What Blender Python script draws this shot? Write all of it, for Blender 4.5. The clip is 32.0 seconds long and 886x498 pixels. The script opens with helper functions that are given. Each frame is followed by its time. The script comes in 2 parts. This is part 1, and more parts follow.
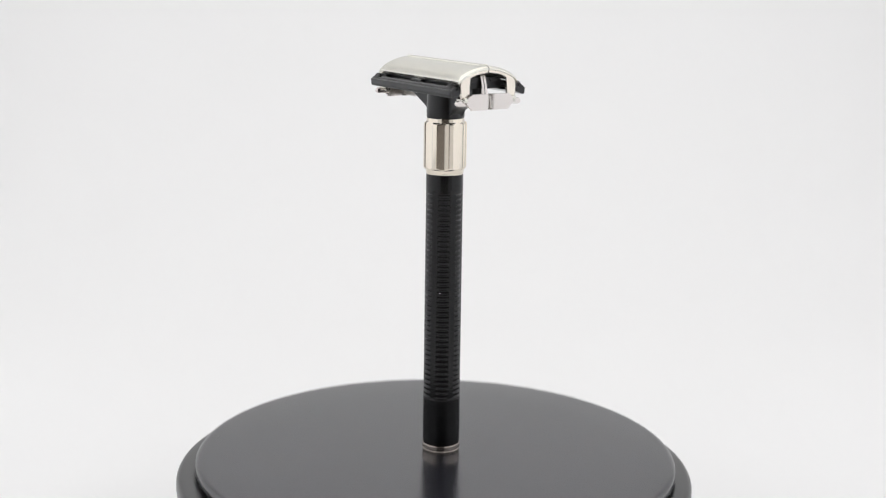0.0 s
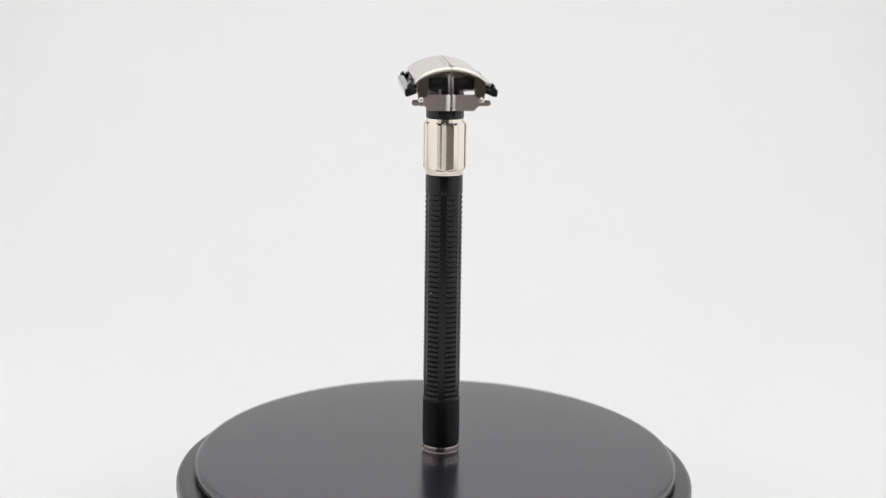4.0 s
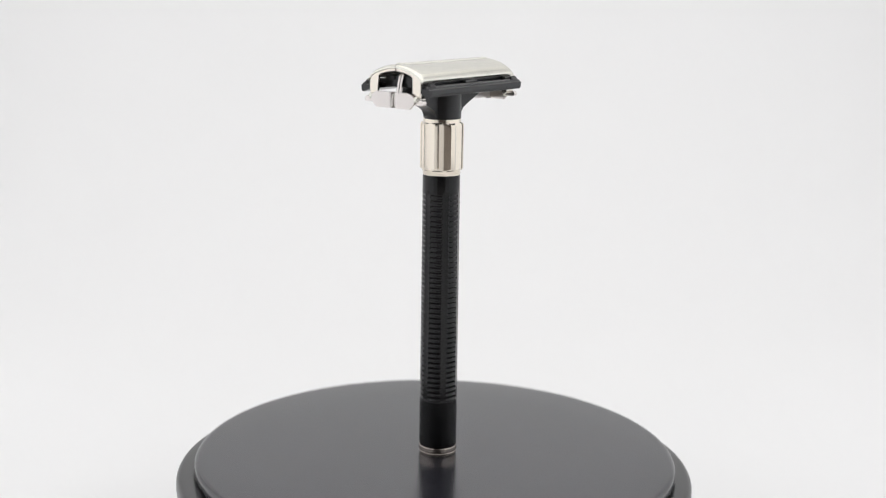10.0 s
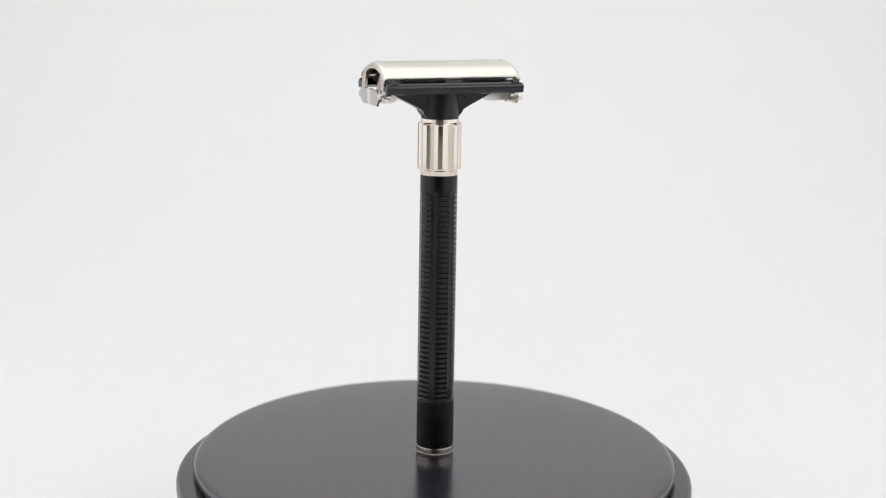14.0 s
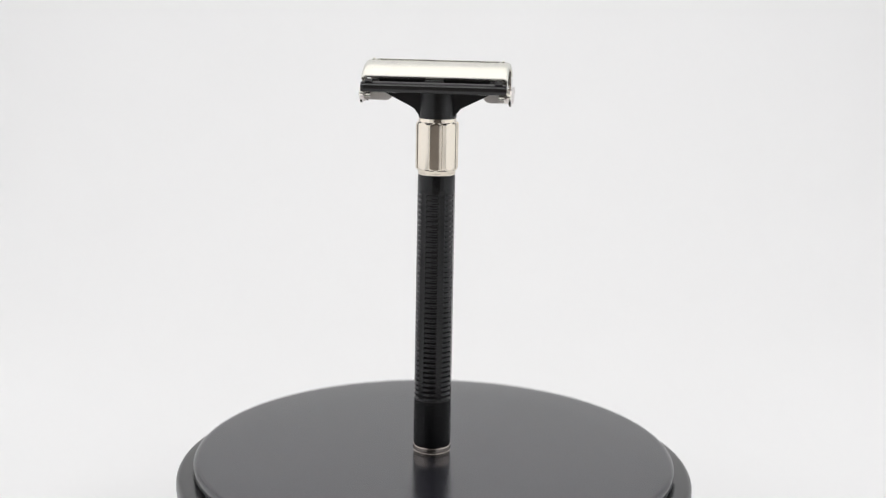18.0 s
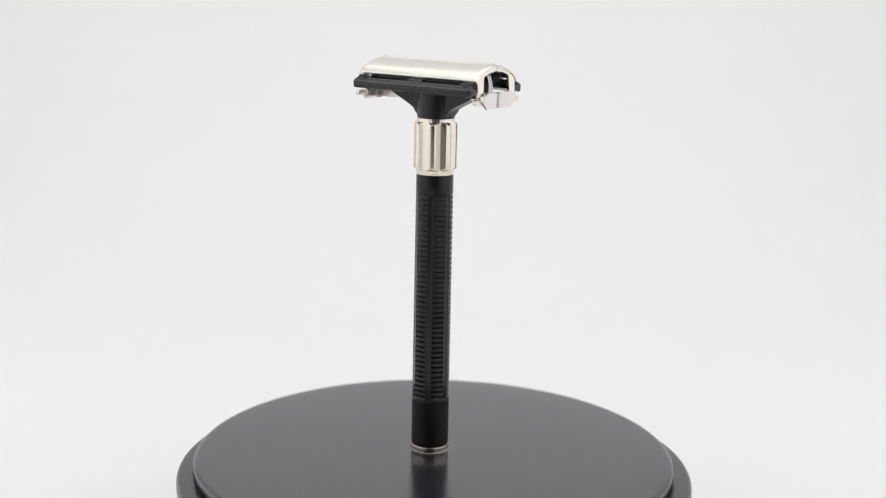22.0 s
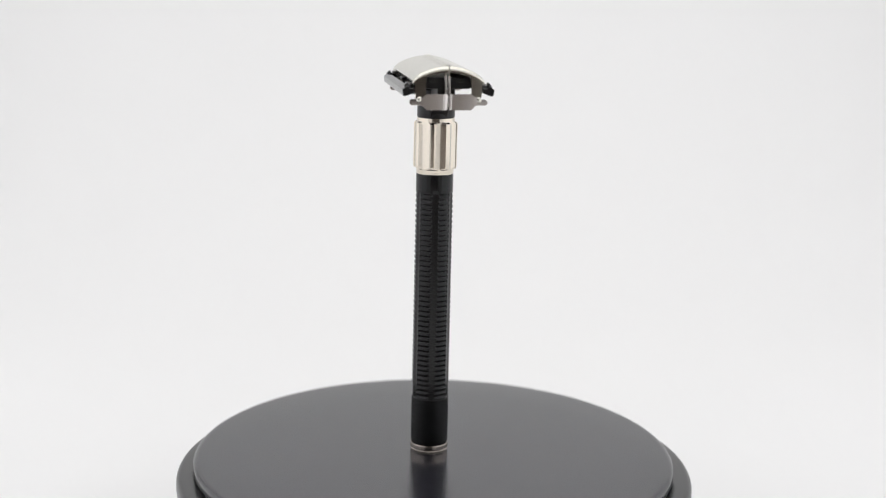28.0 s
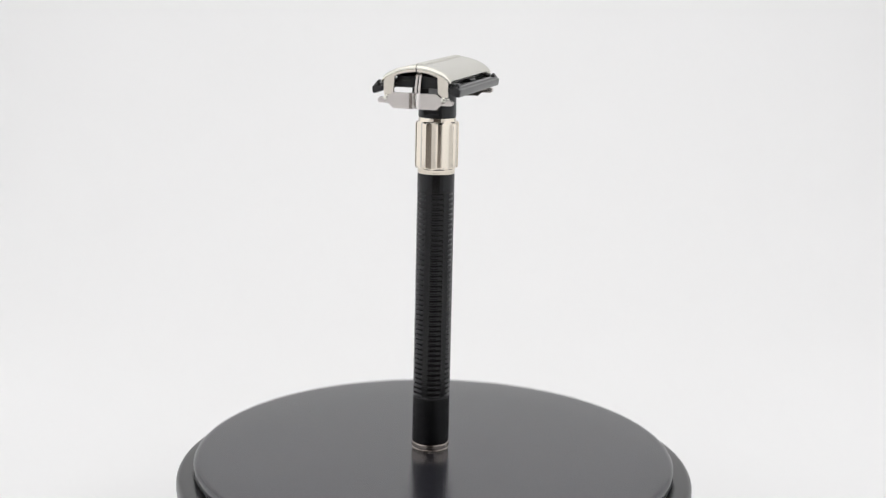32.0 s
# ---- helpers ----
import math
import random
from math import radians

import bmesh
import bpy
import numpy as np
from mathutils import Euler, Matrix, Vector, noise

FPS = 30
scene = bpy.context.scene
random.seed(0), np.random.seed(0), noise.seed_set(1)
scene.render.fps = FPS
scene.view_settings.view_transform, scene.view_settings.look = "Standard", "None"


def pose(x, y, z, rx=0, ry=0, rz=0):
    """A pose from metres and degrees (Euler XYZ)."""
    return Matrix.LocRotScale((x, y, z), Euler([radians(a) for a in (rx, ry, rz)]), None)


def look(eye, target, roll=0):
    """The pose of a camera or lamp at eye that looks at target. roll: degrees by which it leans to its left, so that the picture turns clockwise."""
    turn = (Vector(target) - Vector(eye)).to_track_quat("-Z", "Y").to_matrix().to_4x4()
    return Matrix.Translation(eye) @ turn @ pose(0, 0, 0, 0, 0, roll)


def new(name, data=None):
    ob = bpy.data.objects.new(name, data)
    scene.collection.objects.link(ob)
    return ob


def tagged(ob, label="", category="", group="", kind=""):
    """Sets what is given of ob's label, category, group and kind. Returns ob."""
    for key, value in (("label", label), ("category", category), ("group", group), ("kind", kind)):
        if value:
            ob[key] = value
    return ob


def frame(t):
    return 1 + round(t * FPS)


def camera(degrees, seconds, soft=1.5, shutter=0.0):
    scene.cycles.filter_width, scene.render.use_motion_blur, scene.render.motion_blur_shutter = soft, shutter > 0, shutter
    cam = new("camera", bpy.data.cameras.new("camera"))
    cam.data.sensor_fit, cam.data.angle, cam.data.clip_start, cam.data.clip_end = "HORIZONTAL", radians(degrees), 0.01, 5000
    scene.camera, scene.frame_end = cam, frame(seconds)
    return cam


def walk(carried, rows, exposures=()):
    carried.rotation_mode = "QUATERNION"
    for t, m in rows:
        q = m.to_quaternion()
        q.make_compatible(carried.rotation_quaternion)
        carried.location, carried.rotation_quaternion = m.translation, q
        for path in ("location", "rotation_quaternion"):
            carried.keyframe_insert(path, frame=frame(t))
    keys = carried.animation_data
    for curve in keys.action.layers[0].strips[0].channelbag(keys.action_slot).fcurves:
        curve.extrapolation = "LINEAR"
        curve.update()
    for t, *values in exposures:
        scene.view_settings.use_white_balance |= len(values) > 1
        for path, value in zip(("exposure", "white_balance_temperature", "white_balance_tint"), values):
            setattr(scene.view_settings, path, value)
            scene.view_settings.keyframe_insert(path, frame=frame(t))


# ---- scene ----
cam = camera(35.19, 32.0, soft=1.2)
cam.data.dof.use_dof, cam.data.dof.focus_distance, cam.data.dof.aperture_fstop = True, 0.436, 9.5
EYE = (0.00150, -0.43257, 0.16085)
TILT, ROLL = 12.15, 1.06
AIM = (EYE[0], EYE[1] + math.cos(radians(TILT)), EYE[2] - math.sin(radians(TILT)))
walk(cam, [(0.0, look(EYE, AIM, ROLL)), (32.0, look(EYE, AIM, ROLL))])

# ---- world and light: a white light tent, open to a dim room on the camera's side ----
world = bpy.data.worlds.new("world")
scene.world = world
world.use_nodes = True
world.node_tree.nodes["Background"].inputs[0].default_value = (0.9, 0.93, 1.0, 1)
world.node_tree.nodes["Background"].inputs[1].default_value = 0.02
scene.view_settings.exposure = 0.0


def soft_light(name, eye, target, sx, sy, power, colour=(1, 1, 1)):
    data = bpy.data.lights.new(name, "AREA")
    data.shape, data.size, data.size_y, data.energy, data.color = "RECTANGLE", sx, sy, power, colour
    ob = new(name, data)
    ob.matrix_world = look(eye, target)
    return ob


soft_light("tent_light_top", (0, 0.08, 0.687), (0, 0.08, 0), 0.8, 0.95, 2.07, (1, 0.978, 0.955))
soft_light("tent_light_side", (-0.448, -0.05, 0.30), (0, -0.05, 0.30), 0.72, 0.62, 0.645, (0.922, 0.946, 1))
soft_light("tent_light_side", (0.448, -0.05, 0.30), (0, -0.05, 0.30), 0.72, 0.62, 0.645, (0.922, 0.946, 1))
# unseen fill lamp, added so the room mirrors brighter in the metal
soft_light("room_fill_light", (0, -1.5, 1.59), (0, -1.5, 0), 0.6, 0.6, 24, (1, 0.97, 0.94))


# ---- materials ----
def surface(name, colour, rough=0.5, metal=0.0, vary=0.06, scale=60.0, fine=900.0, bump=0.0, rough_vary=0.06, ior=1.5, coat=0.0):
    """A surface with a broad and a fine variation of colour, gloss and relief; scales in waves per metre."""
    m = bpy.data.materials.new(name)
    m.use_nodes = True
    nt = m.node_tree
    b = nt.nodes["Principled BSDF"]
    b.inputs["Metallic"].default_value = metal
    b.inputs["IOR"].default_value = ior
    b.inputs["Coat Weight"].default_value = coat
    tc = nt.nodes.new("ShaderNodeTexCoord")
    broad, grain = nt.nodes.new("ShaderNodeTexNoise"), nt.nodes.new("ShaderNodeTexNoise")
    broad.inputs["Scale"].default_value, grain.inputs["Scale"].default_value = scale, fine
    broad.inputs["Detail"].default_value = grain.inputs["Detail"].default_value = 4
    for n in (broad, grain):
        nt.links.new(tc.outputs["Object"], n.inputs["Vector"])
    both = nt.nodes.new("ShaderNodeMath")
    both.operation = "ADD"
    nt.links.new(broad.outputs["Fac"], both.inputs[0])
    nt.links.new(grain.outputs["Fac"], both.inputs[1])
    ramp = nt.nodes.new("ShaderNodeMapRange")
    ramp.inputs["From Min"].default_value, ramp.inputs["From Max"].default_value = 0.6, 1.4
    ramp.inputs["To Min"].default_value, ramp.inputs["To Max"].default_value = 1 - vary, 1 + vary
    nt.links.new(both.outputs[0], ramp.inputs["Value"])
    mix = nt.nodes.new("ShaderNodeVectorMath")
    mix.operation = "SCALE"
    mix.inputs[0].default_value = colour
    nt.links.new(ramp.outputs[0], mix.inputs["Scale"])
    nt.links.new(mix.outputs[0], b.inputs["Base Color"])
    gloss = nt.nodes.new("ShaderNodeMapRange")
    gloss.inputs["From Min"].default_value, gloss.inputs["From Max"].default_value = 0.6, 1.4
    gloss.inputs["To Min"].default_value, gloss.inputs["To Max"].default_value = max(0.01, rough - rough_vary), rough + rough_vary
    nt.links.new(both.outputs[0], gloss.inputs["Value"])
    nt.links.new(gloss.outputs[0], b.inputs["Roughness"])
    if bump:
        bp = nt.nodes.new("ShaderNodeBump")
        bp.inputs["Strength"].default_value, bp.inputs["Distance"].default_value = bump, 0.0002
        nt.links.new(grain.outputs["Fac"], bp.inputs["Height"])
        nt.links.new(bp.outputs[0], b.inputs["Normal"])
    return m


PAPER = surface("white_backdrop_paper", (0.87, 0.87, 0.87), 0.75, vary=0.008, scale=4, fine=300, bump=0.05)
FABRIC = surface("white_tent_fabric", (0.86, 0.86, 0.86), 0.85, vary=0.02, scale=5, fine=500, bump=0.1)
ROOM = surface("dim_room_paint", (0.085, 0.075, 0.07), 0.8, vary=0.05, scale=2, fine=60)
CARPET = surface("brown_room_floor", (0.24, 0.22, 0.208), 0.6, vary=0.15, scale=4, fine=200)
SATIN = surface("black_satin_plastic", (0.015, 0.015, 0.0195), 0.2, vary=0.1, scale=25, fine=1500, rough_vary=0.01, ior=1.83)
RIM = surface("black_matt_plastic", (0.026, 0.026, 0.027), 0.3, vary=0.12, scale=30, fine=1500, rough_vary=0.02, ior=1.65)
GRIP = surface("black_anodised_grip", (0.006, 0.006, 0.0065), 0.18, vary=0.1, scale=150, fine=2500, rough_vary=0.02, ior=1.36)
PLASTIC = surface("black_moulded_plastic", (0.007, 0.0067, 0.0072), 0.3, vary=0.1, scale=150, fine=2500, rough_vary=0.02, ior=1.42)
BAR = surface("black_glossy_plastic", (0.008, 0.008, 0.009), 0.08, vary=0.1, scale=150, fine=2500, rough_vary=0.02, ior=1.5)
CHROME = surface("polished_chrome", (0.7, 0.688, 0.625), 0.25, metal=1, vary=0.03, scale=80, fine=2000, rough_vary=0.03)
STEEL = surface("nickel_plated_steel", (0.655, 0.615, 0.59), 0.2, metal=1, vary=0.04, scale=120, fine=3000, rough_vary=0.05)
NICKEL = surface("warm_nickel_plate", (0.74, 0.675, 0.58), 0.15, metal=1, vary=0.02, scale=100, fine=2500, rough_vary=0.012)
PLATED = surface("polished_warm_nickel", (0.74, 0.69, 0.61), 0.13, metal=1, vary=0.03, scale=100, fine=2500, rough_vary=0.02)
# STEEL made paler and rougher; stands in for light mirrored by the folded cheeks
LIT_STEEL = surface("lit_nickel_steel", (0.8, 0.77, 0.74), 0.38, metal=1, vary=0.04, scale=120, fine=3000, rough_vary=0.02)
RING = surface("worn_nickel_plate", (0.42, 0.375, 0.34), 0.2, metal=1, vary=0.1, scale=200, fine=2500, rough_vary=0.08)
TAB = surface("dull_grey_metal", (0.12, 0.12, 0.12), 0.4, metal=1, vary=0.08, scale=200, fine=2500)
DULL = surface("dark_grey_metal", (0.045, 0.044, 0.044), 0.4, metal=1, vary=0.08, scale=200, fine=2500)
SCRATCH = surface("scratched_grey_paint", (0.11, 0.11, 0.11), 0.5, vary=0.1, scale=200, fine=2500)

MM = 0.001


# ---- builders (all lengths in millimetres) ----
def finish(bm, smooth=40.0):
    bmesh.ops.recalc_face_normals(bm, faces=bm.faces)
    for f in bm.faces:
        f.smooth = True
    if smooth:
        for e in bm.edges:
            if len(e.link_faces) == 2 and e.calc_face_angle(0) > radians(smooth):
                e.smooth = False
    bmesh.ops.scale(bm, vec=(MM, MM, MM), verts=bm.verts)


def weighted_normals(bm, smooth):
    """Corner normals that follow the large faces, so that flat faces stay flat between their bevels."""
    limit = math.cos(radians(smooth))
    bm.normal_update()
    area = {f: f.calc_area() for f in bm.faces}
    out = []
    for f in bm.faces:
        for loop in f.loops:
            n = sum((g.normal * area[g] for g in loop.vert.link_faces if g.normal.dot(f.normal) > limit), f.normal * area[f] * 0.01)
            out.append(n.normalized())
    return out


def part(name, bm, material, parent, label="", smooth=40.0):
    """Link a bmesh as one mesh object under a thing or under a part."""
    finish(bm, smooth)
    normals = weighted_normals(bm, smooth) if len(bm.faces) < 4000 else None
    data = bpy.data.meshes.new(name)
    bm.to_mesh(data)
    bm.free()
    if normals:
        data.normals_split_custom_set(normals)
    data.materials.append(material)
    ob = new(name, data)
    ob.parent = parent
    if label:
        tagged(ob, label)
    return ob


def prism(outline, depth, place, bevel=0.0, seg=2):
    """A plate: an outline of (u, v) points, given depth along w; place turns (u, v, w) into (x, y, z)."""
    bm = bmesh.new()
    low = [bm.verts.new(place(u, v, depth[0])) for u, v in outline]
    high = [bm.verts.new(place(u, v, depth[1])) for u, v in outline]
    n = len(outline)
    caps = [bm.faces.new(low), bm.faces.new(high[::-1])]
    for i in range(n):
        bm.faces.new((low[i], low[(i + 1) % n], high[(i + 1) % n], high[i]))
    if bevel:
        rims = list({e for f in caps for e in f.edges})
        bmesh.ops.bevel(bm, geom=rims, offset=bevel, segments=seg, profile=0.6, affect="EDGES", clamp_overlap=True)
    return bm


def box(x0, x1, y0, y1, z0, z1, bevel=0.15, seg=2):
    bm = bmesh.new()
    bmesh.ops.create_cube(bm, size=1)
    for v in bm.verts:
        v.co = ((x0 + x1) / 2 + v.co.x * (x1 - x0), (y0 + y1) / 2 + v.co.y * (y1 - y0), (z0 + z1) / 2 + v.co.z * (z1 - z0))
    if bevel:
        bmesh.ops.bevel(bm, geom=list(bm.edges), offset=bevel, segments=seg, profile=0.6, affect="EDGES", clamp_overlap=True)
    return bm


def lathe(profile, n=128, shape=None, cx=0.0, cy=0.0):
    """Turn (radius, z) points about the z axis; shape(radius, z, angle) may change the radius."""
    bm = bmesh.new()
    rings = []
    for r, z in profile:
        if r < 1e-6:
            rings.append([bm.verts.new((cx, cy, z))])
            continue
        row = []
        for i in range(n):
            a = 2 * math.pi * i / n
            rr = shape(r, z, a) if shape else r
            row.append(bm.verts.new((cx + rr * math.cos(a), cy + rr * math.sin(a), z)))
        rings.append(row)
    for a, b in zip(rings, rings[1:]):
        for i in range(n):
            j = (i + 1) % n
            if len(a) == 1:
                bm.faces.new((a[0], b[i], b[j]))
            elif len(b) == 1:
                bm.faces.new((a[i], a[j], b[0]))
            else:
                bm.faces.new((a[i], a[j], b[j], b[i]))
    return bm


def join(bm, other):
    """Add another bmesh to bm and free it."""
    data = bpy.data.meshes.new("joined")
    other.to_mesh(data)
    other.free()
    bm.from_mesh(data)
    bpy.data.meshes.remove(data)
    return bm


# ---- the setting ----
FLOOR = -40.0


def setting():
    # one sweep of paper: floor, curve and back wall, with thickness
    prof = [(-420, FLOOR), (260, FLOOR)]
    R = 300
    for i in range(1, 25):
        a = math.pi / 2 * i / 24
        prof.append((260 + R * math.sin(a), FLOOR + R * (1 - math.cos(a))))
    prof.append((560, 690))
    back = [(y + 3, z - 3) for y, z in prof]
    bm = prism(prof + back[::-1], (-450, 450), lambda u, v, w: (w, u, v))
    ob = part("backdrop", bm, PAPER, None)
    tagged(ob, "white seamless paper sweep behind the turntable", "backdrop", kind="structure")
    for name, b in (("wall_west", box(-456, -452, -420, 566, FLOOR - 3, 690, 0)), ("wall_east", box(452, 456, -420, 566, FLOOR - 3, 690, 0)),
                    ("ceiling", box(-456, 456, -420, 566, 692, 696, 0)),
                    ("wall_south_west", box(-456, -185, -424, -421, FLOOR - 3, 690, 0)), ("wall_south_east", box(185, 456, -424, -421, FLOOR - 3, 690, 0)),
                    ("wall_south_top", box(-185, 185, -424, -421, 330, 690, 0))):
        tagged(part(name, b, FABRIC, None), "white fabric panel of the light tent", "tent panel" if "wall" in name else "ceiling", kind="structure")
    # the dim room round the tent; its unseen floor gives the metal a brown reflection
    for name, b in (("room_floor", box(-1500, 1500, -2600, 1200, FLOOR - 30, FLOOR - 4, 0)), ("room_ceiling", box(-1500, 1500, -2600, 1200, 1600, 1620, 0)),
                    ("room_wall_south", box(-1500, 1500, -2620, -2600, FLOOR - 4, 1600, 0)), ("room_wall_north", box(-1500, 1500, 1200, 1220, FLOOR - 4, 1600, 0)),
                    ("room_wall_west", box(-1520, -1500, -2600, 1200, FLOOR - 4, 1600, 0)), ("room_wall_east", box(1500, 1520, -2600, 1200, FLOOR - 4, 1600, 0))):
        tagged(part(name, b, CARPET if name == "room_floor" else ROOM, None), "plain dim wall of the room round the tent", "room wall", kind="structure")


setting()

# ---- the turntable ----
DISC_Z = 0.6
DISC_R, RIM_R, RIM_Z = 77.5, 83.2, -4.4


def turntable():
    thing = tagged(new("turntable"), "round black satin display turntable with a raised turning plate", "turntable")
    thing.location = (0, 0, FLOOR * MM)
    up = -FLOOR
    # foot and outer rim
    prof = [(0, 0.0), (75.0, 0.0), (76.0, 1.0), (76.6, up + RIM_Z - 12.5), (79.4, up + RIM_Z - 11.2), (81.4, up + RIM_Z - 9.2), (82.4, up + RIM_Z - 7.2), (83.0, up + RIM_Z - 5.0)]
    prof += [(RIM_R, up + RIM_Z - 3.6), (RIM_R, up + RIM_Z - 2.0)]
    for i in range(1, 7):
        a = math.pi / 2 * i / 6
        prof.append((RIM_R - 1.6 * (1 - math.cos(a)), up + RIM_Z - 2.0 + 2.0 * math.sin(a)))
    prof += [(79.0, up + RIM_Z + 0.15), (74.0, up + RIM_Z + 0.1), (73.5, up + RIM_Z - 0.3), (73.3, up + RIM_Z - 2.5), (0, up + RIM_Z - 2.5)]
    part("base", lathe(prof, 256), RIM, thing, "dark grey base ring of the turntable")
    # turning plate
    prof = [(0, up - 6.4), (70.0, up - 6.4), (70.5, up - 3.7), (75.9, up - 3.6), (76.9, up - 3.2), (DISC_R, up - 2.4), (DISC_R, up + DISC_Z - 1.5)]
    for i in range(1, 11):
        a = math.pi / 2 * i / 10
        prof.append((DISC_R - 2.2 * (1 - math.cos(a)), up + DISC_Z - 1.5 + 1.5 * math.sin(a)))
    prof += [(60, up + DISC_Z), (30, up + DISC_Z), (0, up + DISC_Z)]
    plate = part("turning_plate", lathe(prof, 256, cx=-0.14, cy=-0.32), SATIN, thing, "glossy black turning plate")
    # small scratches in the plate's paint
    for r, a, turn in ((73.0, 48.0, 122.0), (66.5, 138.0, 60.0)):
        bm = box(-0.8, 0.8, -0.09, 0.09, up + DISC_Z - 0.02, up + DISC_Z + 0.012, 0)
        bmesh.ops.rotate(bm, cent=(0, 0, 0), matrix=Matrix.Rotation(radians(turn), 3, "Z"), verts=bm.verts)
        bmesh.ops.translate(bm, vec=(r * math.cos(radians(a)), r * math.sin(radians(a)), 0), verts=bm.verts)
        part("scratch", bm, SCRATCH, plate, "pale scratch in the black paint")
    return thing, plate


stand, plate = turntable()

# ---- the razor ----
# heights below are over the plate's top
SEAT = (-0.79, -1.85)      # where the razor stands on the plate


def bump_row(z, lo, hi, pitch):
    """1 on a ridge, 0 in the groove between two."""
    if z <= lo or z >= hi:
        return 1.0
    u = ((z - lo) / pitch) % 1.0
    d = abs(u - 0.5) * 2.0
    return min(1.0, max(0.0, (d - 0.18) / 0.5)) ** 0.7 if d > 0.18 else 0.0


def grip_shape(r, z, a):
    lo, hi, pitch = 18.45, 85.4, 1.633
    u = (math.degrees(a) + 5.0) % 60.0
    d = min(u, 60.0 - u)                    # degrees from the nearest smooth strip
    if 3.2 < z <= lo:
        return r - 0.05 * min(1.0, max(0.0, (11.0 - d) / 2.5))
    if z <= lo or z >= hi:
        return r
    ridge = bump_row(z, lo, hi, pitch)
    # ribs end in rounded shoulders beside the strips
    side = min(1.0, max(0.0, (d - 9.2 - 1.2 * (1 - ridge)) / 1.8))
    rib = r + 0.02 - 0.34 * (1 - ridge)
    strip = r - 0.03 - 0.13 * max(0.0, 1 - (d / 9.8) ** 2)      # a hollow channel
    return strip * (1 - side) + rib * side


def collar_shape(r, z, a):
    """Eight narrow ribs with hollow flutes between them."""
    u = (math.degrees(a) - 26.0) % 45.0
    d = min(u, 45.0 - u)                    # degrees from the nearest rib's middle
    if r <= 6.0 or d < 5.8:
        return r
    x = (22.5 - d) / 16.7                   # 0 in the middle of a flute, 1 at the rib's edge
    return 6.0 + (r - 6.0) * (0.66 * x * x if x < 0.96 else 0.61 + (x - 0.96) / 0.04 * 0.39)


def cap_height(y):
    y = abs(y)
    return 126.05 - 0.0295 * y * y - 0.07 * max(0.0, y - 8.0) ** 2


def arc_points(y0, y1, drop, n=10):
    return [(y0 + (y1 - y0) * i / n, cap_height(y0 + (y1 - y0) * i / n) - drop) for i in range(n + 1)]


def door_shell(s):
    """One half of the bowed cap: a thin shell with rolled ends and lips. s: the side, -1 or 1."""
    L, W, F, T = 22.2, 10.7, 1.5, 0.9
    xs = [-L + F * (1 - math.cos(math.pi / 2 * i / 6)) for i in range(7)]
    xs = xs + [-19.3, -19.1, -18.7, -14, -7, 0, 7, 14, 18.7, 19.1, 19.3] + [-x for x in xs[::-1]]
    xs = sorted(set(round(x, 3) for x in xs))
    ys = [0.12, 0.2, 0.3, 0.6, 1.0, 1.14, 1.2, 1.26, 1.32, 1.7] + [0.45 + (W - 0.45) * i / 16 for i in range(3, 15)] + [W - 0.35, W - 0.1, W]
    bm = bmesh.new()

    def height(x, y):
        e = max(0.0, abs(x) - (L - F)) / F
        roll = F * (1 - math.sqrt(max(0.0, 1 - e * e))) * 0.72
        # a raised lip along the seam on each half, ending short of both ends
        lip = -0.3 * max(0.0, min(1.0, (1.26 - y) / 0.06)) * max(0.0, min(1.0, (19.3 - abs(x)) / 0.6)) * min(1.0, 0.45 + (y - 0.12) / 0.3)
        edge = 0.35 * max(0.0, (y - (W - 0.5)) / 0.5) ** 2
        return cap_height(y) - roll - lip - edge

    top = [[bm.verts.new((x, s * y, height(x, y))) for y in ys] for x in xs]
    low = [[bm.verts.new((x * 0.965, s * (y if y < 1 else y - 0.25), min(height(x, y) - 0.25, cap_height(y) - T - 0.5 * (abs(x) > L - 0.8)))) for y in ys] for x in xs]
    nx, ny = len(xs), len(ys)
    for g in (top, low):
        for i in range(nx - 1):
            for j in range(ny - 1):
                bm.faces.new((g[i][j], g[i + 1][j], g[i + 1][j + 1], g[i][j + 1]))
    for i in range(nx - 1):
        for j in (0, ny - 1):
            bm.faces.new((top[i][j], top[i + 1][j], low[i + 1][j], low[i][j]))
    for j in range(ny - 1):
        for i in (0, nx - 1):
            bm.faces.new((top[i][j], top[i][j + 1], low[i][j + 1], low[i][j]))
    return bm


def end_plate(s, e):
    """The arched end of a cap half with its leg. s: side, e: end."""
    outer = arc_points(0.12, 9.7, 1.0)
    leg = [(9.95, 121.5), (10.0, 120.9), (10.0, 118.4), (9.95, 117.6), (9.75, 116.8), (9.5, 116.2), (9.4, 115.2), (8.8, 114.5), (7.0, 114.5)]
    inner = [(6.85, 122.6)] + [(6.75 - 6.63 * i / 8, cap_height(6.75 - 6.63 * i / 8) - 1.95) for i in range(9)]
    return prism(outer + leg + inner, (21.3, 22.0), lambda u, v, w: (e * (w - 0.045 * (v - 120.0)), s * u, v), 0.18, 3)


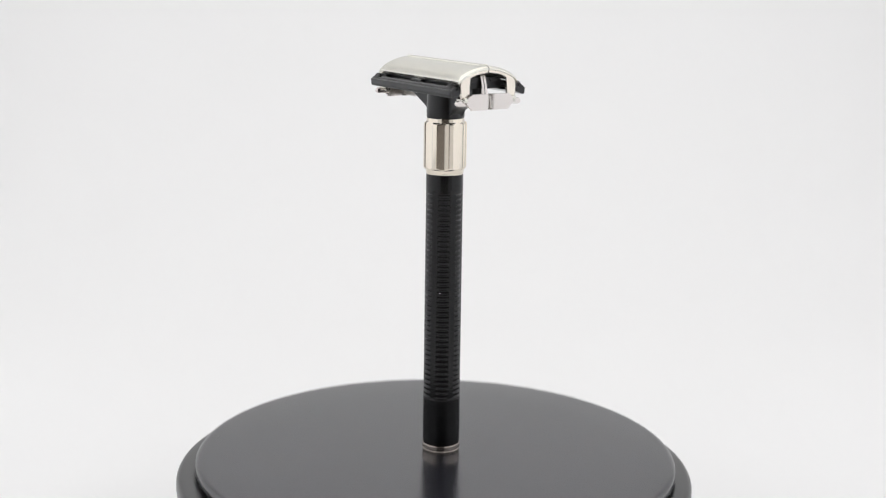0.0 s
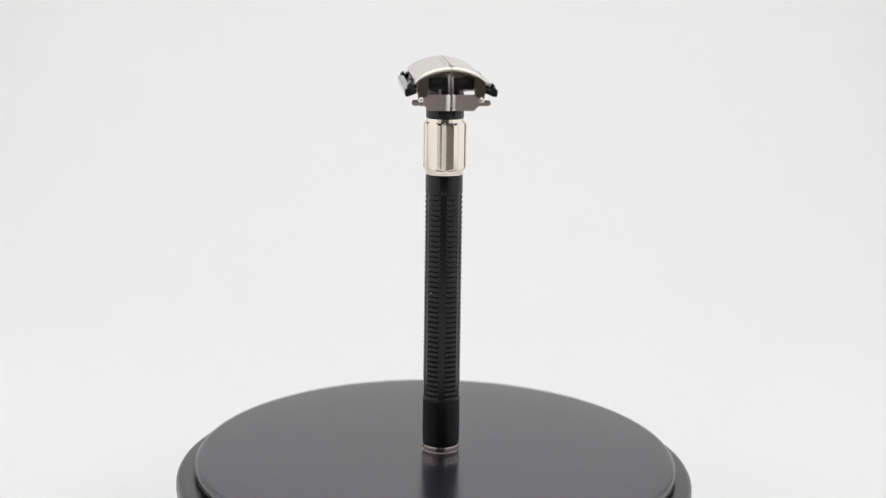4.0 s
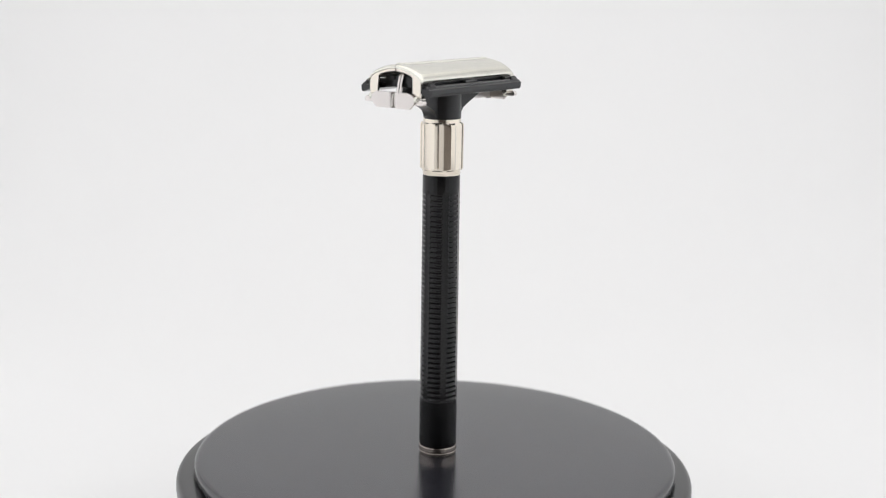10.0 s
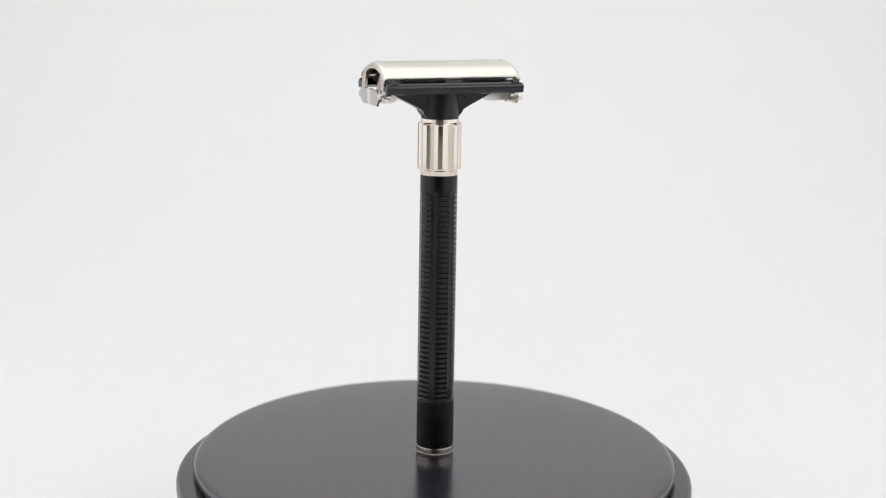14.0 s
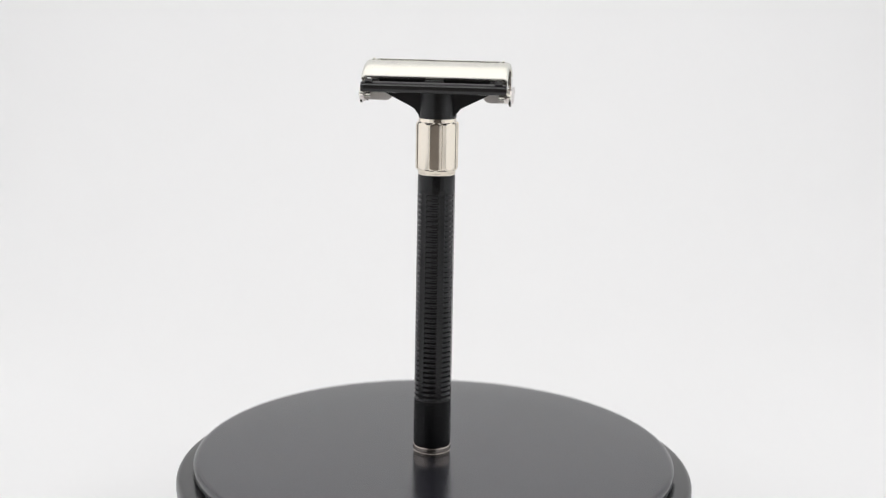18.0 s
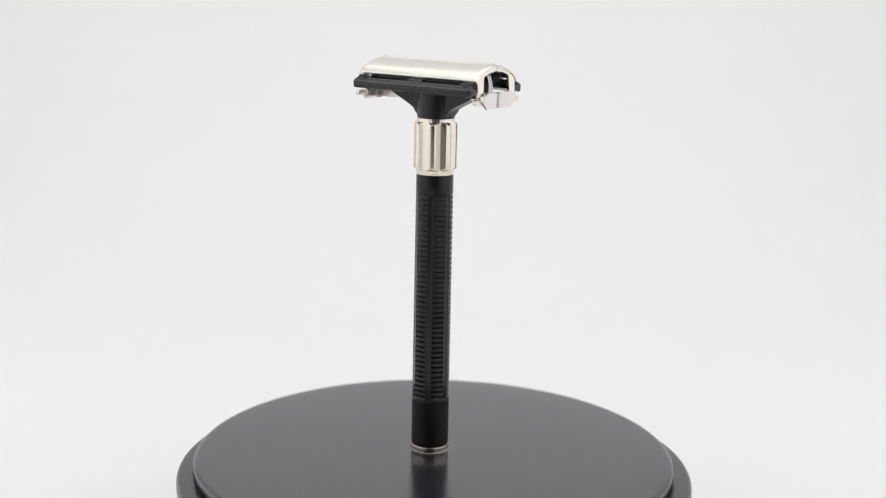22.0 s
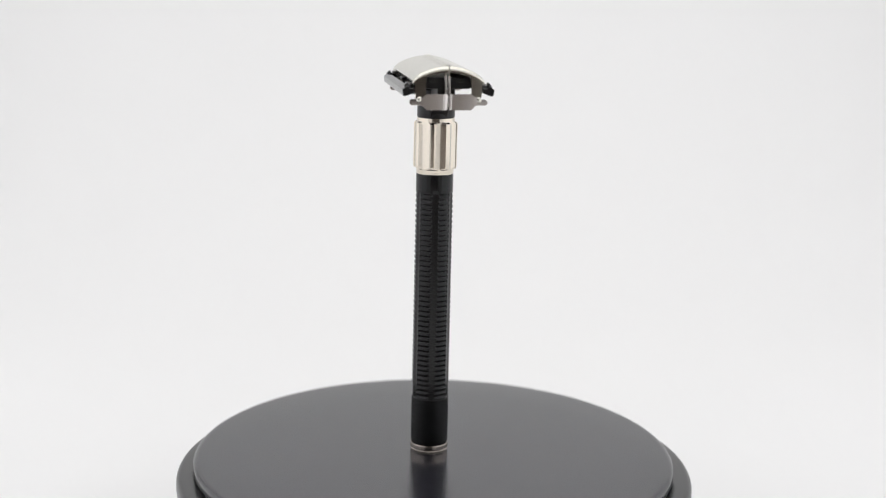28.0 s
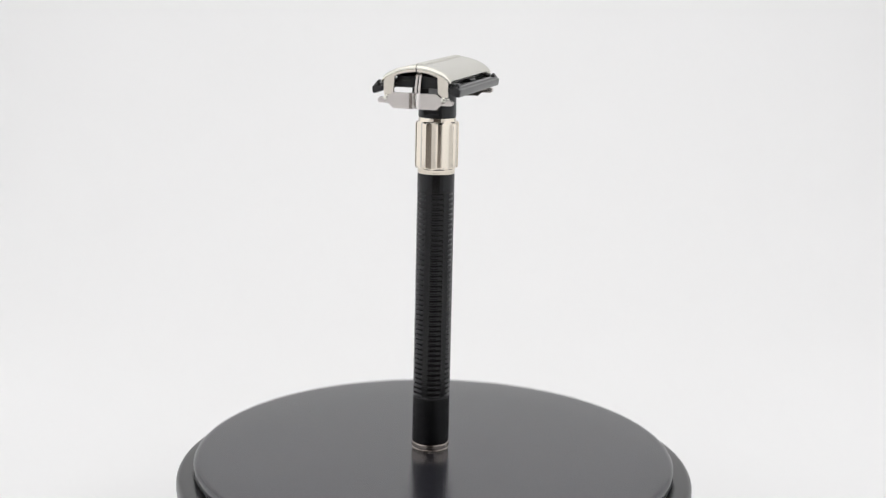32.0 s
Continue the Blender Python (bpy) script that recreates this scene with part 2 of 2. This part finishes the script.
def bracket(s, e):
    """Half of the folded pivot plate below the end plate, rolled back towards the middle."""
    z0, z1 = 113.25, 118.0
    plan = [(0.12, 22.35), (0.3, 22.6), (0.7, 22.9), (1.2, 23.1), (1.9, 23.2), (4.5, 23.2), (6.6, 23.2), (8.5, 23.15)]
    bm = bmesh.new()
    rows = []
    for y, x in plan:
        cut = max(0.0, y - 6.6) / 1.9
        rows.append([bm.verts.new((e * (xx + 0.05 * (zz - 116)), s * y, zz)) for xx, zz in ((x, z0 + 1.9 * cut), (x, z1 - 1.3 * cut), (x - 0.6, z1 - 1.3 * cut), (x - 0.6, z0 + 1.9 * cut))])
    for a, b in zip(rows, rows[1:]):
        for i in range(4):
            bm.faces.new((a[i], a[(i + 1) % 4], b[(i + 1) % 4], b[i]))
    bm.faces.new(rows[0])
    bm.faces.new(rows[-1][::-1])
    sharp = [ed for ed in bm.edges if ed.calc_face_angle(0) > 1.0]
    bmesh.ops.bevel(bm, geom=sharp, offset=0.17, segments=3, profile=0.6, affect="EDGES", clamp_overlap=True)
    return bm


def folded_cheek(s, e):
    """The cheek folded back from the middle of the bracket, under the yoke."""
    z0, z1 = 113.5, 117.4
    out = [(22.8, z0 + 0.2), (22.8, z1), (13.8, z1), (13.9, z0 + 1.9), (14.4, z0 + 0.9), (15.2, z0 + 0.25), (16.2, z0)]
    return prism(out, (0.2, 0.85), lambda u, v, w: (e * u, s * (w - 0.06 * (v - 117.4)), v), 0.2)


def ear(s, e):
    """The round-ended tab that sticks out beside the bracket."""
    pts = [(8.0, 114.6), (11.0, 114.6), (11.5, 114.85), (11.72, 115.4), (11.5, 116.05), (11.0, 116.3), (8.0, 116.3)]
    return prism(pts, (21.2, 22.6), lambda u, v, w: (e * w, s * u, v), 0.2)


def pivot(s, e):
    """The domed end of the pivot pin."""
    bm = bmesh.new()
    prof = [(0.95, 19.5), (0.95, 22.6), (0.85, 22.95), (0.55, 23.2), (0.0, 23.3)]
    rings = []
    for r, x in prof:
        rings.append([bm.verts.new((e * x, s * (8.85 + r * math.cos(2 * math.pi * k / 20)), 116.3 + r * math.sin(2 * math.pi * k / 20))) for k in range(20)] if r else [bm.verts.new((e * x, s * 8.85, 116.3))])
    for a, b in zip(rings, rings[1:]):
        for k in range(20):
            m = (k + 1) % 20
            bm.faces.new((a[k], a[m], b[m], b[k]) if len(b) > 1 else (a[k], a[m], b[0]))
    bm.faces.new(rings[0])
    return bm


def hinge_strip(s, e):
    """The narrow upright strip behind the end plate, leaning outwards at its foot."""
    side = [(19.9, 117.2), (20.55, 117.2), (19.9, 120.5), (18.65, 124.6), (17.95, 124.6), (19.2, 120.5)]
    return prism(side, (0.14, 0.9), lambda u, v, w: (e * u, s * w, v), 0.1)


def seam_curl(s, e):
    """The small curl that closes the seam's lip at each end."""
    pts = [(0.16, 125.2), (0.16, 126.12), (0.28, 126.36), (0.52, 126.45), (0.76, 126.36), (0.88, 126.12), (0.88, 125.2)]
    return prism(pts, (19.5, 20.5), lambda u, v, w: (e * w, s * u, v), 0.2, 3)


def guard_bar(s):
    """The moulded guard along one edge, with raised horns at both ends."""
    L = 22.0

    def section(horn):
        return [(10.2, 118.2), (12.1, 117.4), (13.0, 117.15), (13.4, 117.25), (13.56, 117.5), (13.68, 118.3), (13.76, 119.2), (13.66, 119.36), (13.2, 119.56 + 0.05 * horn), (13.1, 119.66 + 0.1 * horn),
                (13.04, 119.98 + 0.3 * horn), (12.96, 120.06 + 0.4 * horn), (12.3, 120.34 + 0.85 * horn), (12.05, 120.1 + 1.0 * horn), (11.75, 119.7 + 0.75 * horn), (11.2, 119.6 + 0.6 * horn), (10.7, 119.8 + 0.9 * horn), (10.3, 119.8 + 0.9 * horn)]

    half = [(0.0, -0.35), (0.35, -0.1), (1.05, -0.1), (1.25, 0.85), (1.5, 1.0), (3.1, 1.0), (3.4, 0.75), (3.6, 0.0)]
    xs = [(-L + d, h) for d, h in half] + [(L - d, h) for d, h in half[::-1]]
    bm = bmesh.new()
    rows = []
    for x, h in xs:
        k = 0.94 if abs(x) == L else 1.0
        cy, cz = 12.0, 119.0
        rows.append([bm.verts.new((x, s * (cy + (y - cy) * k), cz + (z - cz) * k)) for y, z in section(h)])
    n = len(rows[0])
    for a, b in zip(rows, rows[1:]):
        for i in range(n):
            bm.faces.new((a[i], a[(i + 1) % n], b[(i + 1) % n], b[i]))
    bm.faces.new(rows[0])
    bm.faces.new(rows[-1][::-1])
    return bm


def razor():
    thing = tagged(new("safety_razor"), "upright double-edge safety razor, black ribbed handle, chrome butterfly head", "razor")
    thing.location = (SEAT[0] * MM, SEAT[1] * MM, DISC_Z * MM)
    # foot ring with a turned groove
    prof = [(0, -0.4), (5.6, -0.4), (5.85, -0.25), (5.95, 0.1), (6.06, 0.8), (5.96, 0.9), (5.96, 1.0), (6.1, 1.12), (6.12, 1.3), (6.12, 2.4), (6.0, 2.62), (5.7, 2.75), (0, 2.75)]
    part("foot_ring", lathe(prof, 96), RING, thing, "worn nickel ring at the handle's foot", 30)
    # ribbed grip
    prof = [(0, 2.76), (5.75, 2.76), (5.95, 2.95), (6.0, 3.3), (6.0, 10), (5.98, 17.9), (5.98, 18.15)]
    z = 18.2
    while z < 85.4:
        prof.append((5.97 - 0.1 * (z - 18) / 68, z))
        z += 0.205
    prof += [(5.87, 85.45), (5.86, 86.5), (5.85, 90.6), (5.75, 90.95), (0, 90.95)]
    part("grip", lathe(prof, 240, grip_shape), GRIP, thing, "black handle grip with rows of short ribs", 50)
    speck = bmesh.new()
    bmesh.ops.create_icosphere(speck, subdivisions=1, radius=0.13, matrix=Matrix.Translation((5.98 * math.cos(radians(135)), 5.98 * math.sin(radians(135)), 53.6)))
    part("dust_speck", speck, PAPER, thing, "white speck of dust on the grip")
    # twist collar
    prof = [(0, 90.96), (5.7, 90.96), (5.84, 91.15), (5.88, 91.5), (5.88, 92.4), (5.95, 92.55), (6.5, 92.7), (6.68, 92.85), (6.78, 93.1), (6.82, 93.5), (6.82, 100), (6.82, 106.4), (6.76, 106.8), (6.5, 107.2),
            (5.95, 107.4), (5.88, 107.6), (5.88, 108.2), (5.8, 108.55), (5.6, 108.7), (0, 108.7)]
    part("twist_collar", lathe(prof, 720, collar_shape), NICKEL, thing, "fluted warm nickel twist collar", 38)
    # yoke: round neck with two wings
    neck = lathe([(0, 108.7), (5.85, 108.7), (5.9, 109.0), (5.9, 111.0), (5.8, 114), (5.75, 117.2), (5.4, 117.5), (0, 117.5)], 72)
    out = []
    for e in (1, -1):
        run = [(5.2, 108.9), (5.55, 109.4), (5.85, 110.1), (6.25, 110.7), (6.8, 111.25), (7.5, 111.75), (9.0, 112.55), (11.5, 113.8), (14.7, 115.4), (15.8, 116.2), (17.5, 117.0), (17.5, 119.5)]
        out += [(e * x, z) for x, z in (run if e == 1 else run[::-1])]
    wings = prism(out, (-2.6, 2.6), lambda u, v, w: (u, w, v), 0.2, 2)
    part("yoke", join(neck, wings), PLASTIC, thing, "black moulded yoke under the head", 25)
    # carrier under the cap, with a core block
    part("blade_carrier", box(-18.4, 18.4, -10.25, 10.25, 119.45, 120.1, 0.12), PLASTIC, thing, "black blade carrier plate")
    part("blade_bed", box(-18.3, 18.3, -9.5, 9.5, 120.1, 121.3, 0.2), PLASTIC, thing, "black blade bed")
    part("core_block", box(-18.7, 18.7, -7.0, 7.0, 119.1, 122.5, 0.2), PLASTIC, thing, "black core block inside the head")
    for e in (1, -1):
        for y in (-4.1, 4.1):
            part("inner_tab", box(*sorted((e * 18.5, e * 19.1)), y - 1.2, y + 1.2, 121.1, 122.35, 0.15), DULL, thing, "dull grey tab inside the head")
    for s in (1, -1):
        bar = part("guard_bar", guard_bar(s), BAR, thing, "black moulded guard bar with raised ends", 35)
        for x, h in ((-18.7, 1.85), (0.0, 2.7), (18.7, 1.85)):
            part("spacer_tab", box(x - h, x + h, s * 10.6 - 0.7, s * 10.6 + 0.7, 120.25, 120.95, 0.15), TAB, bar, "dull grey spacer tab", 20)
        door = part("cap_door", door_shell(s), CHROME, thing, "polished chrome half of the butterfly cap", 35)
        for e in (1, -1):
            part("end_plate", end_plate(s, e), PLATED, door, "nickel-plated arched end plate", 20)
            part("pivot_bracket", bracket(s, e), STEEL, door, "nickel-plated folded pivot bracket", 25)
            part("folded_cheek", folded_cheek(s, e), LIT_STEEL, door, "", 20)
            part("ear_tab", ear(s, e), STEEL, door, "", 20)
            part("pivot_pin", pivot(s, e), CHROME, door, "", 30)
            part("seam_curl", seam_curl(s, e), CHROME, door, "", 30)
            part("hinge_strip", hinge_strip(s, e), STEEL, door, "", 20)
    for ob in thing.children_recursive:
        ob.data.transform(Matrix.Translation((0, 0, 0.4 * MM)))
    return thing


shaver = razor()


# ---- what turns ----
def motions():
    turn = [(0.0, 124.9), (2.0, 109.55), (4.0, 94.67), (6.0, 79.41), (8.0, 64.88), (10.0, 50.36), (12.0, 36.04), (14.0, 21.97), (16.0, 7.56), (18.0, -6.33), (20.0, -20.73),
            (22.0, -35.19), (24.0, -49.95), (26.0, -65.24), (28.0, -80.26), (30.0, -94.14), (32.0, -107.08)]
    walk(plate, [(t, pose(0, 0, 0, 0, 0, a)) for t, a in turn])
    walk(shaver, [(t, pose(0, 0, 0, 0, 0, a) @ pose(SEAT[0] * MM, SEAT[1] * MM, DISC_Z * MM, -0.28)) for t, a in turn])


motions()
